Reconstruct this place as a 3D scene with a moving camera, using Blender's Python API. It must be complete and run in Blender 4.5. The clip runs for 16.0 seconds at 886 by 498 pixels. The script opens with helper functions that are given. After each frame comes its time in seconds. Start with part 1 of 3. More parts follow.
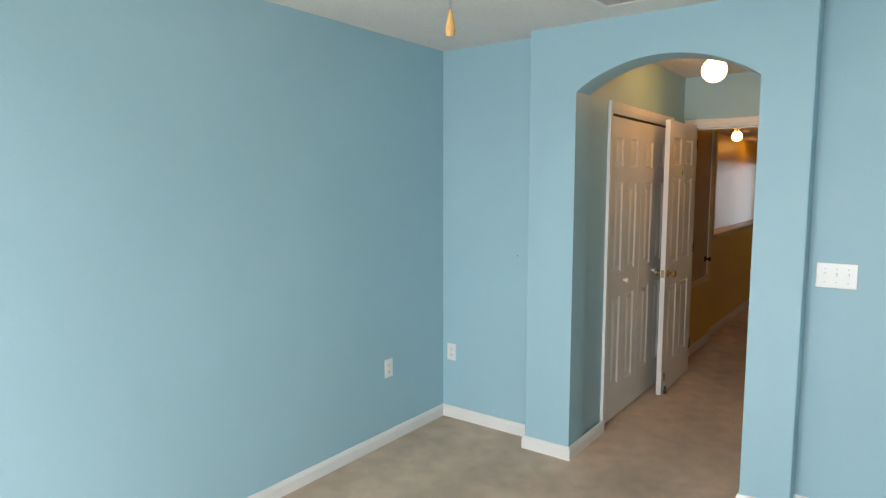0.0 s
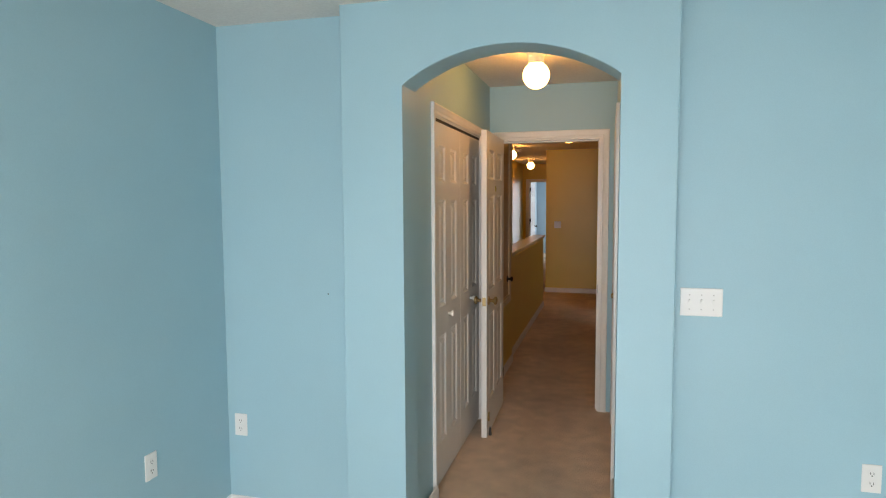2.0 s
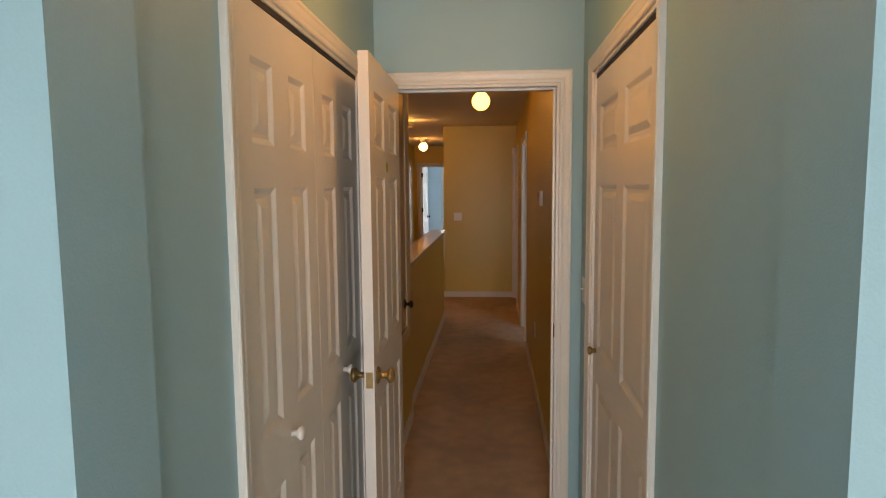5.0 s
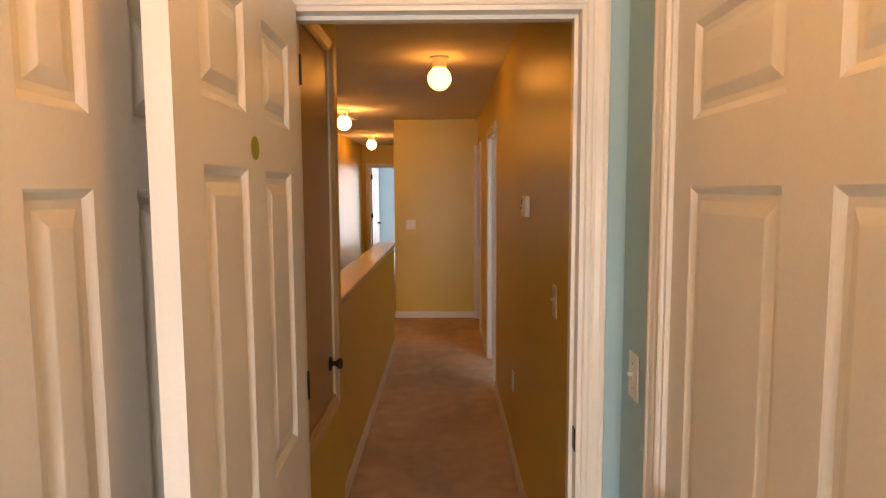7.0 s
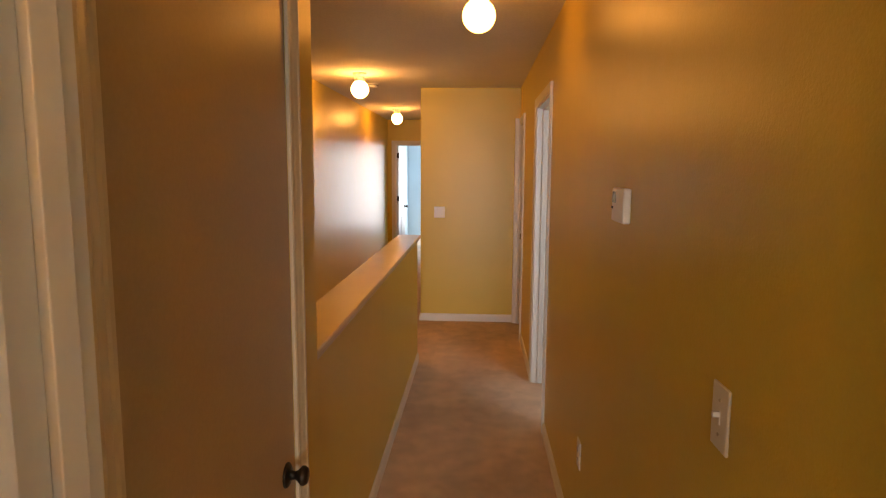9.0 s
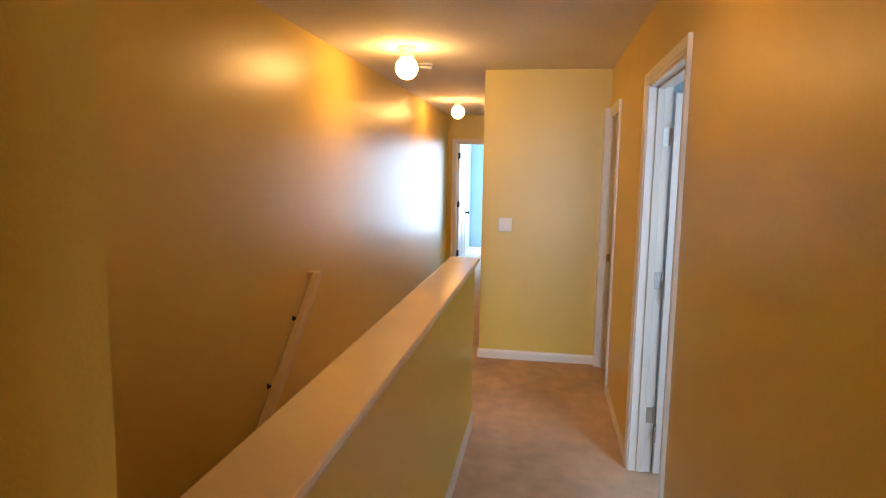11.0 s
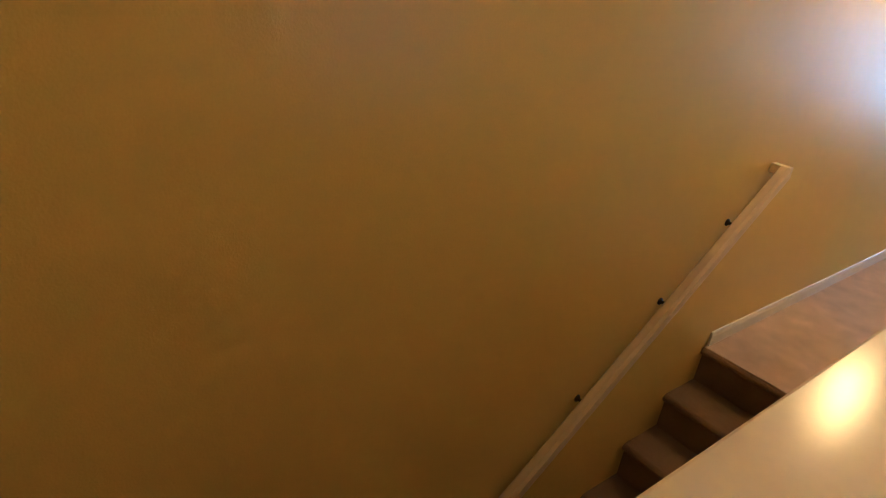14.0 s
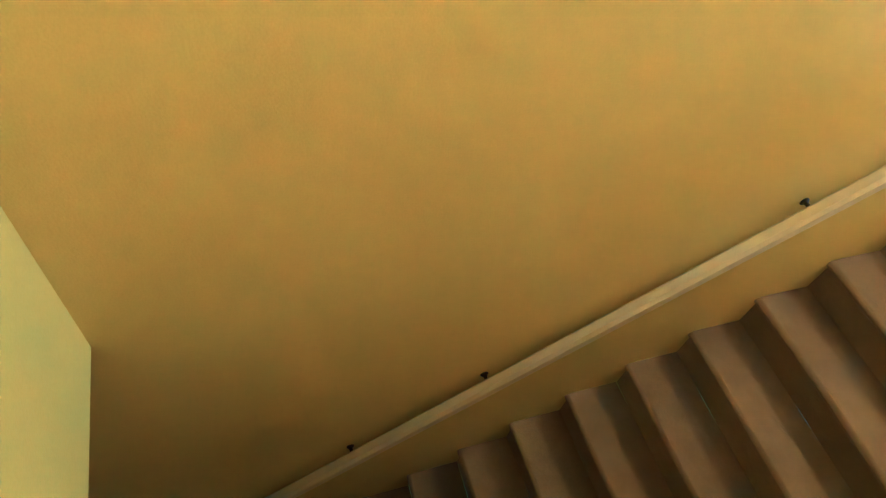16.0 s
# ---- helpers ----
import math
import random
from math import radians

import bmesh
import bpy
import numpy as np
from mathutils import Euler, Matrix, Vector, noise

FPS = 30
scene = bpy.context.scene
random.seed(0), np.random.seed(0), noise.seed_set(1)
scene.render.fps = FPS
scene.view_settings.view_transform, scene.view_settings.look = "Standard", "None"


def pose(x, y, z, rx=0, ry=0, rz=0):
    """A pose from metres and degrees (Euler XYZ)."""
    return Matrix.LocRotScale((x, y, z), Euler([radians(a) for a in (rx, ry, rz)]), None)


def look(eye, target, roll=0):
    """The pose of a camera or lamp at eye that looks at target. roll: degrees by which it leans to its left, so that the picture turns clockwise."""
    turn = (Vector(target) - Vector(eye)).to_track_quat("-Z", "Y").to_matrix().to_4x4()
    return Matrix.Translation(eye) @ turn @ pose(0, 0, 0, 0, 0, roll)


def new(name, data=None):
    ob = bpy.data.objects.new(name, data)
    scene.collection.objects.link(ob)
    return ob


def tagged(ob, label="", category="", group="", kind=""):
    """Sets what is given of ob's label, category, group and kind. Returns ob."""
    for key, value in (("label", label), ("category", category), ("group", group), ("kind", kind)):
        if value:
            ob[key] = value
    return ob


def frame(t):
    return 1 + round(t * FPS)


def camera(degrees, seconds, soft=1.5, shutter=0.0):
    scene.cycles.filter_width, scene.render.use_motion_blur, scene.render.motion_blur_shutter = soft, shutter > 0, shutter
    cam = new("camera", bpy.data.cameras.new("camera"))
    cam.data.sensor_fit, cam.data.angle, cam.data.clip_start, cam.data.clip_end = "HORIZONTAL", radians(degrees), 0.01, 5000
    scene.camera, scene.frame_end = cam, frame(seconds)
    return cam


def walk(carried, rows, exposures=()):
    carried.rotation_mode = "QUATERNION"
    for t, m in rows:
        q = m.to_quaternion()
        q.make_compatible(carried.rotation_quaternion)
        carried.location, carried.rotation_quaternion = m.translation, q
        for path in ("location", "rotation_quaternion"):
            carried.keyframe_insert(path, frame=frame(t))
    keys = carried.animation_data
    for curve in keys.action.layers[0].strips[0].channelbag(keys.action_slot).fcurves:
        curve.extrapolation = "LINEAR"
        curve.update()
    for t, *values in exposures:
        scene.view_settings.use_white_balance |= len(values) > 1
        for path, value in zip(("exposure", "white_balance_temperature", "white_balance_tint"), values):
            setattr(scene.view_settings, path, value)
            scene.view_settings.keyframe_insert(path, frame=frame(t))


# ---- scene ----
cam = camera(70.9, 16.0, soft=1.15)
PATH = [
    (0, (1.029, -3.335, 1.592), (-0.147, -1.731, 1.381), 0.0),
    (0.5, (0.868, -3.276, 1.593), (-0.077, -1.526, 1.378), -1.8),
    (1, (0.733, -3.152, 1.594), (-0.062, -1.330, 1.378), -1.0),
    (1.5, (0.567, -2.943, 1.597), (-0.076, -1.054, 1.419), -0.5),
    (2, (0.444, -2.710, 1.590), (-0.070, -0.784, 1.435), -0.3),
    (2.5, (0.306, -2.486, 1.603), (-0.077, -0.530, 1.431), -1.5),
    (3, (0.239, -2.183, 1.593), (-0.129, -0.223, 1.433), -1.3),
    (3.5, (0.212, -1.871, 1.593), (-0.113, 0.090, 1.376), -1.0),
    (4, (0.157, -1.522, 1.597), (-0.060, 0.458, 1.418), -1.3),
    (6.5, (0.055, 0.114, 1.585), (-0.042, 2.098, 1.352), 0.4),
    (7, (0.035, 0.415, 1.591), (0.023, 2.406, 1.402), -0.3),
    (7.5, (0.025, 0.728, 1.591), (0.010, 2.715, 1.368), -0.6),
    (8, (0.051, 0.999, 1.597), (-0.026, 2.985, 1.369), 0.6),
    (10.5, (-0.091, 2.498, 1.617), (-0.276, 4.468, 1.326), -1.1),
    (11, (-0.084, 2.814, 1.609), (-0.400, 4.773, 1.360), 1.0),
    (11.5, (-0.081, 3.089, 1.597), (-0.520, 5.006, 1.237), 2.0),
    (12, (-0.161, 3.316, 1.611), (-0.770, 5.183, 1.234), 0.6),
    (12.5, (-0.199, 3.495, 1.611), (-1.066, 5.260, 1.244), 2.1),
    (13, (-0.259, 3.595, 1.563), (-1.362, 5.191, 1.076), 4.6),
    (13.5, (-0.356, 3.620, 1.531), (-1.622, 5.039, 0.912), 6.3),
    (14, (-0.430, 3.719, 1.571), (-1.793, 4.919, 0.733), 8.1),
    (14.5, (-0.550, 3.710, 1.515), (-1.917, 4.737, 0.477), 10.7),
    (15, (-0.595, 3.764, 1.458), (-1.906, 4.568, 0.180), 13.3),
    (15.5, (-0.636, 3.747, 1.438), (-1.846, 4.420, -0.031), 13.8),
    (16, (-0.655, 3.790, 1.419), (-1.771, 4.369, -0.177), 12.8),
]
EXPOSURES = [
    (0.0, -1.28, 6550, 13), (1.0, -1.5, 6550, 13), (1.5, -1.6, 6550, 13), (2.0, -1.18, 6650, 14), (2.5, -1.1, 6700, 14), (3.5, -1.25, 6700, 14), (4.0, -1.45, 6700, 13),
    (6.5, -0.48, 7700, 21), (8.0, -0.28, 7600, 20), (10.5, 0.48, 5500, 7), (12.5, 0.66, 4700, 0), (13.5, 0.8, 4250, -3), (14.0, 1.05, 3950, -4),
    (14.5, 2.05, 3650, -9), (15.0, 3.0, 3180, -20), (16.0, 3.25, 3000, -24)]
walk(cam, [(t, look(eye, target, roll)) for t, eye, target, roll in PATH], EXPOSURES)

# ---- light ----
world = bpy.data.worlds.new("world")
scene.world = world
world.use_nodes = True
sky = world.node_tree.nodes.new("ShaderNodeTexSky")
sky.sky_type, sky.sun_disc, sky.sun_elevation, sky.sun_rotation = "NISHITA", False, radians(38), radians(200)
world.node_tree.links.new(sky.outputs[0], world.node_tree.nodes["Background"].inputs[0])
world.node_tree.nodes["Background"].inputs[1].default_value = 0.12


def window_light(name, eye, target, width, height, power, colour):
    lamp = bpy.data.lights.new(name, "AREA")
    lamp.shape, lamp.size, lamp.size_y, lamp.energy, lamp.color = "RECTANGLE", width, height, power, colour
    ob = new(name, lamp)
    ob.matrix_world = look(eye, target)
    return ob


DAY = (0.93, 0.97, 1.0)
window_light("daylight_bedroom", (0.35, -5.19, 1.08), (0.3, -4.19, 0.08), 1.6, 1.5, 390, DAY)
window_light("daylight_far_room", (-0.55, 16.06, 1.2), (-0.6, 8, 1.1), 1.45, 1.85, 62, (0.84, 0.93, 1.0))
window_light("daylight_side_room", (1.7, 4.11, 1.5), (1.2, 7.0, 1.1), 1.15, 1.15, 18, DAY)
# the bulbs differ: (strength, colour) by globe
BULBS = {"vestibule": (68.0, (1.0, 0.43, 0.09)), "hall": (20.0, (1.0, 0.40, 0.065)), "landing": (70.0, (1.0, 0.44, 0.10)), "corridor": (54.0, (1.0, 0.44, 0.10))}


# ---- materials ----
def material(name, colour, roughness=0.5, metallic=0.0, mottle=0.06, scale=3.0, grain=0.0, grain_scale=300.0, bump=0.0, spec=0.5, wave=0.0, wave_scale=6.0):
    """Paint or cloth: a base colour with slow mottling, fine grain and a fine relief."""
    m = bpy.data.materials.new(name)
    m.use_nodes = True
    nt = m.node_tree
    b = nt.nodes["Principled BSDF"]
    b.inputs["Roughness"].default_value, b.inputs["Metallic"].default_value = roughness, metallic
    b.inputs["Specular IOR Level"].default_value = spec
    co = nt.nodes.new("ShaderNodeTexCoord")
    geo = nt.nodes.new("ShaderNodeNewGeometry")
    slow = nt.nodes.new("ShaderNodeTexNoise")
    slow.inputs["Scale"].default_value, slow.inputs["Detail"].default_value = scale, 4
    fine = nt.nodes.new("ShaderNodeTexNoise")
    fine.inputs["Scale"].default_value, fine.inputs["Detail"].default_value = grain_scale, 2
    nt.links.new(geo.outputs["Position"], slow.inputs["Vector"])
    nt.links.new(geo.outputs["Position"], fine.inputs["Vector"])
    ramp = nt.nodes.new("ShaderNodeMapRange")
    ramp.inputs[1].default_value, ramp.inputs[2].default_value = 0.3, 0.7
    ramp.inputs[3].default_value, ramp.inputs[4].default_value = 1 - mottle, 1 + mottle
    nt.links.new(slow.outputs[0], ramp.inputs[0])
    ramp2 = nt.nodes.new("ShaderNodeMapRange")
    ramp2.inputs[1].default_value, ramp2.inputs[2].default_value = 0.3, 0.7
    ramp2.inputs[3].default_value, ramp2.inputs[4].default_value = 1 - grain, 1 + grain
    nt.links.new(fine.outputs[0], ramp2.inputs[0])
    mul = nt.nodes.new("ShaderNodeMath")
    mul.operation = "MULTIPLY"
    nt.links.new(ramp.outputs[0], mul.inputs[0])
    nt.links.new(ramp2.outputs[0], mul.inputs[1])
    tone = nt.nodes.new("ShaderNodeVectorMath")
    tone.operation = "SCALE"
    tone.inputs[0].default_value = colour
    nt.links.new(mul.outputs[0], tone.inputs["Scale"])
    nt.links.new(tone.outputs[0], b.inputs["Base Color"])
    if bump:
        bm_ = nt.nodes.new("ShaderNodeBump")
        bm_.inputs["Strength"].default_value, bm_.inputs["Distance"].default_value = bump, 0.004
        nt.links.new(fine.outputs[0], bm_.inputs["Height"])
        nt.links.new(bm_.outputs[0], b.inputs["Normal"])
        if wave:
            hills = nt.nodes.new("ShaderNodeTexNoise")
            hills.inputs["Scale"].default_value, hills.inputs["Detail"].default_value = wave_scale, 3
            nt.links.new(geo.outputs["Position"], hills.inputs["Vector"])
            sway = nt.nodes.new("ShaderNodeBump")
            sway.inputs["Strength"].default_value, sway.inputs["Distance"].default_value = wave, 0.01
            nt.links.new(hills.outputs[0], sway.inputs["Height"])
            nt.links.new(sway.outputs[0], bm_.inputs["Normal"])
    return m


BLUE = material("blue_wall_paint", (0.345, 0.545, 0.62), 0.5, mottle=0.03, scale=1.3, grain=0.02, grain_scale=220, bump=0.12)
YELLOW = material("golden_wall_paint", (0.69, 0.52, 0.080), 0.34, mottle=0.03, scale=1.5, grain=0.02, grain_scale=180, bump=0.14, wave=0.22, wave_scale=7.0)
FARBLUE = material("pale_blue_wall_paint", (0.57, 0.71, 0.80), 0.6, mottle=0.03)
WHITE = material("white_gloss_paint", (0.80, 0.78, 0.74), 0.32, mottle=0.03, scale=5, grain=0.01, grain_scale=90, bump=0.04)
DOORWHITE = material("white_door_paint", (0.78, 0.76, 0.72), 0.36, mottle=0.03, scale=4, grain=0.015, grain_scale=140, bump=0.05)
CAPWHITE = material("cream_gloss_paint", (0.82, 0.74, 0.64), 0.19, mottle=0.04, scale=4, grain=0.01, grain_scale=60, bump=0.05)
CEIL = material("textured_ceiling_paint", (0.76, 0.74, 0.70), 0.85, mottle=0.03, scale=2, grain=0.05, grain_scale=90, bump=0.5)
TAN = material("tan_cupboard_paint", (0.50, 0.36, 0.20), 0.35, mottle=0.06, scale=3, grain=0.03, grain_scale=120, bump=0.05)
PLASTIC = material("white_plastic", (0.80, 0.79, 0.76), 0.3, mottle=0.01)
SLOT = material("dark_slot", (0.03, 0.03, 0.03), 0.5, mottle=0.0)
BRASS = material("aged_brass", (0.42, 0.31, 0.15), 0.28, 1.0, mottle=0.15, scale=40)
BRONZE = material("dark_bronze", (0.05, 0.04, 0.03), 0.4, 0.8, mottle=0.1, scale=30)
NICKEL = material("brushed_nickel", (0.55, 0.53, 0.5), 0.35, 1.0, mottle=0.05, scale=30)
TRACK = material("dark_track", (0.012, 0.011, 0.010), 0.6, mottle=0.0)
WOOD = material("varnished_wood", (0.62, 0.36, 0.12), 0.35, mottle=0.12, scale=60)
SCREEN = material("grey_display", (0.22, 0.24, 0.22), 0.15, mottle=0.02)
RAILPAINT = material("cream_rail_paint", (0.72, 0.60, 0.40), 0.35, mottle=0.04, scale=8)


def carpet_material(name, colour):
    """Short beige pile with darker traffic stains and brushed lanes."""
    m = material(name, colour, 0.95, mottle=0.12, scale=9.0, grain=0.32, grain_scale=420, bump=0.9, spec=0.1)
    nt = m.node_tree
    b = nt.nodes["Principled BSDF"]
    tone = b.inputs["Base Color"].links[0].from_node
    geo = nt.nodes.new("ShaderNodeNewGeometry")
    stain = nt.nodes.new("ShaderNodeTexNoise")
    stain.inputs["Scale"].default_value, stain.inputs["Detail"].default_value = 1.7, 7
    nt.links.new(geo.outputs["Position"], stain.inputs["Vector"])
    r = nt.nodes.new("ShaderNodeMapRange")
    r.inputs[1].default_value, r.inputs[2].default_value, r.inputs[3].default_value, r.inputs[4].default_value = 0.42, 0.66, 1.04, 0.85
    nt.links.new(stain.outputs[0], r.inputs[0])
    lane = nt.nodes.new("ShaderNodeTexWave")
    lane.inputs["Scale"].default_value, lane.inputs["Distortion"].default_value, lane.inputs["Detail"].default_value = 0.45, 2.5, 2
    nt.links.new(geo.outputs["Position"], lane.inputs["Vector"])
    r2 = nt.nodes.new("ShaderNodeMapRange")
    r2.inputs[3].default_value, r2.inputs[4].default_value = 0.94, 1.06
    nt.links.new(lane.outputs["Fac"], r2.inputs[0])
    mul = nt.nodes.new("ShaderNodeMath")
    mul.operation = "MULTIPLY"
    nt.links.new(r.outputs[0], mul.inputs[0])
    nt.links.new(r2.outputs[0], mul.inputs[1])
    s = nt.nodes.new("ShaderNodeVectorMath")
    s.operation = "SCALE"
    nt.links.new(tone.outputs[0], s.inputs[0])
    nt.links.new(mul.outputs[0], s.inputs["Scale"])
    nt.links.new(s.outputs[0], b.inputs["Base Color"])
    b.inputs["Sheen Weight"].default_value = 0.15
    return m


CARPET = carpet_material("beige_carpet", (0.66, 0.50, 0.36))
# same carpet as the hall; the stairwell's poor light is darkened into its colour
STAIR_CARPET = carpet_material("shaded_stair_carpet", (0.285, 0.19, 0.118))


def glow_material(name, colour, strength):
    m = bpy.data.materials.new(name)
    m.use_nodes = True
    b = m.node_tree.nodes["Principled BSDF"]
    b.inputs["Base Color"].default_value = (0.9, 0.88, 0.84, 1)
    b.inputs["Roughness"].default_value = 0.2
    b.inputs["Emission Color"].default_value = (*colour, 1)
    b.inputs["Emission Strength"].default_value = strength
    return m


GLOBES = {k: glow_material("lit_opal_glass_" + k, c, p) for k, (p, c) in BULBS.items()}


def glass_material():
    m = bpy.data.materials.new("window_glass")
    m.use_nodes = True
    b = m.node_tree.nodes["Principled BSDF"]
    b.inputs["Base Color"].default_value = (1, 1, 1, 1)
    b.inputs["Roughness"].default_value, b.inputs["Transmission Weight"].default_value, b.inputs["IOR"].default_value = 0.0, 1.0, 1.45
    return m


GLASS = glass_material()


# ---- mesh helpers ----
def mesh_of(name, bm, *mats, smooth=False):
    bmesh.ops.recalc_face_normals(bm, faces=bm.faces)
    me = bpy.data.meshes.new(name)
    bm.to_mesh(me)
    bm.free()
    for m in mats:
        me.materials.append(m)
    if smooth:
        for p in me.polygons:
            p.use_smooth = True
    return me


def thing(name, bm, mat, label, category="", kind="", group="", smooth=False):
    return tagged(new(name, mesh_of(name, bm, mat, smooth=smooth)), label, category, group, kind)


def holder(name, m, label, category, group="", kind=""):
    ob = new(name)
    ob.empty_display_size = 0.1
    ob.matrix_world = m
    return tagged(ob, label, category, group, kind)


def part(name, bm, mat, parent, label="", smooth=False, at=None):
    """Links a bmesh (or a shared mesh) as one mesh object under a thing or a part."""
    me = bm if isinstance(bm, bpy.types.Mesh) else mesh_of(name, bm, mat, smooth=smooth)
    ob = new(name, me)
    ob.parent = parent
    if at is not None:
        ob.matrix_basis = at
    return tagged(ob, label)


def add_box(bm, x0, x1, y0, y1, z0, z1, bevel=0.0):
    r = bmesh.ops.create_cube(bm, size=1.0, matrix=Matrix.Translation(((x0 + x1) / 2, (y0 + y1) / 2, (z0 + z1) / 2)) @ Matrix.Diagonal((x1 - x0, y1 - y0, z1 - z0, 1)))
    if bevel:
        edges = {e for v in r["verts"] for e in v.link_edges}
        bmesh.ops.bevel(bm, geom=list(edges), offset=bevel, segments=2, affect="EDGES", profile=0.5)
    return bm


def box(x0, x1, y0, y1, z0, z1, bevel=0.0):
    return add_box(bmesh.new(), x0, x1, y0, y1, z0, z1, bevel)


def add_lathe(bm, rings, m=Matrix(), n=24):
    """A body of revolution about local z through (radius, z) rings, closed at both ends."""
    rows = []
    for r, z in rings:
        if r < 1e-6:
            rows.append([bm.verts.new(m @ Vector((0, 0, z)))])
        else:
            rows.append([bm.verts.new(m @ Vector((r * math.cos(2 * math.pi * i / n), r * math.sin(2 * math.pi * i / n), z))) for i in range(n)])
    for a, b in zip(rows, rows[1:]):
        for i in range(n):
            j = (i + 1) % n
            if len(a) == 1 and len(b) == 1:
                continue
            if len(a) == 1:
                bm.faces.new((a[0], b[i], b[j]))
            elif len(b) == 1:
                bm.faces.new((a[i], a[j], b[0]))
            else:
                bm.faces.new((a[i], a[j], b[j], b[i]))
    for row, flip in ((rows[0], True), (rows[-1], False)):
        if len(row) > 1:
            bm.faces.new(row[::-1] if flip else row)
    return bm


def lathe(rings, m=Matrix(), n=24):
    return add_lathe(bmesh.new(), rings, m, n)


def wall(name, along, a0, a1, t0, t1, z0, z1, openings=(), mats=(None, None), label="", kind="structure"):
    """A wall with thickness, running along 'x' or 'y' from a0 to a1, between t0 and t1 across, with openings (a0, a1, z0, z1)
    that go right through. mats: the paint of the low side, the paint of the high side (and reveals, ends)."""
    us = sorted({a0, a1, *(u for o in openings for u in o[:2])})
    zs = sorted({z0, z1, *(z for o in openings for z in o[2:])})
    bm = bmesh.new()
    verts = {}

    def v(i, k, s):
        key = (i, k, s)
        if key not in verts:
            t = t1 if s else t0
            verts[key] = bm.verts.new((us[i], t, zs[k]) if along == "x" else (t, us[i], zs[k]))
        return verts[key]

    def solid(i, k):
        if not (0 <= i < len(us) - 1 and 0 <= k < len(zs) - 1):
            return False
        u, z = (us[i] + us[i + 1]) / 2, (zs[k] + zs[k + 1]) / 2
        return not any(o[0] < u < o[1] and o[2] < z < o[3] for o in openings)

    for i in range(len(us) - 1):
        for k in range(len(zs) - 1):
            if not solid(i, k):
                continue
            for s in (0, 1):
                f = bm.faces.new((v(i, k, s), v(i + 1, k, s), v(i + 1, k + 1, s), v(i, k + 1, s)))
                f.material_index = s
            for di, dk, p, q in ((-1, 0, (i, k), (i, k + 1)), (1, 0, (i + 1, k), (i + 1, k + 1)), (0, -1, (i, k), (i + 1, k)), (0, 1, (i, k + 1), (i + 1, k + 1))):
                if not solid(i + di, k + dk):
                    f = bm.faces.new((v(*p, 0), v(*q, 0), v(*q, 1), v(*p, 1)))
                    f.material_index = 2
    me = mesh_of(name, bm, mats[0], mats[1], mats[2] if len(mats) > 2 else mats[0])
    return tagged(new(name, me), label, "wall", "", kind)


# a moulded casing in section: (distance outward from the opening, height off the wall)
CASING = [(0.0, 0.0), (0.0, 0.008), (0.004, 0.011), (0.012, 0.011), (0.018, 0.009), (0.026, 0.012), (0.040, 0.015), (0.046, 0.018), (0.054, 0.018), (0.057, 0.014), (0.057, 0.0)]


def add_casing(bm, plane, at, side, a0, a1, z0, z1, closed=False, width=1.0):
    """Casing round an opening in the wall plane ('x' or 'y' constant, at), standing proud towards side (+1 or -1)."""
    rows = []
    for u, w in CASING:
        u *= width
        pts = [(a0 - u, z0 - (u if closed else 0)), (a0 - u, z1 + u), (a1 + u, z1 + u), (a1 + u, z0 - (u if closed else 0))]
        rows.append([bm.verts.new((at + side * w, a, z) if plane == "x" else (a, at + side * w, z)) for a, z in pts])
    runs = ((0, 1), (1, 2), (2, 3)) + (((3, 0),) if closed else ())
    for r0, r1 in zip(rows, rows[1:]):
        for i, j in runs:
            bm.faces.new((r0[i], r0[j], r1[j], r1[i]))
    if not closed:
        bm.faces.new([r[0] for r in rows])
        bm.faces.new([r[3] for r in rows][::-1])
    return bm


BASE = [(0.0, 0.0), (0.013, 0.0), (0.013, 0.062), (0.010, 0.072), (0.008, 0.080), (0.004, 0.085), (0.0, 0.085)]


def baseboard(path, mat=None, z=0.0):
    """A skirting board along a path of floor points, with the wall on its right-hand side as one walks along it."""
    bm = bmesh.new()
    pts = [Vector(p) for p in path]
    n = len(pts)
    rows = []
    for i, p in enumerate(pts):
        d0 = (p - pts[i - 1]).normalized() if i else None
        d1 = (pts[i + 1] - p).normalized() if i < n - 1 else None
        d0, d1 = d0 or d1, d1 or d0
        n0, n1 = Vector((-d0.y, d0.x)), Vector((-d1.y, d1.x))
        m = (n0 + n1)
        m = m / m.length_squared * 2 if m.length > 1e-6 else n0
        rows.append([bm.verts.new((p.x + m.x * w, p.y + m.y * w, z + h)) for w, h in BASE])
    for a, b in zip(rows, rows[1:]):
        for i in range(len(BASE) - 1):
            bm.faces.new((a[i], b[i], b[i + 1], a[i + 1]))
    bm.faces.new(rows[0])
    bm.faces.new(rows[-1][::-1])
    return thing("baseboard", bm, mat or WHITE, "white painted wooden baseboard along the foot of the wall", "baseboard", "structure")


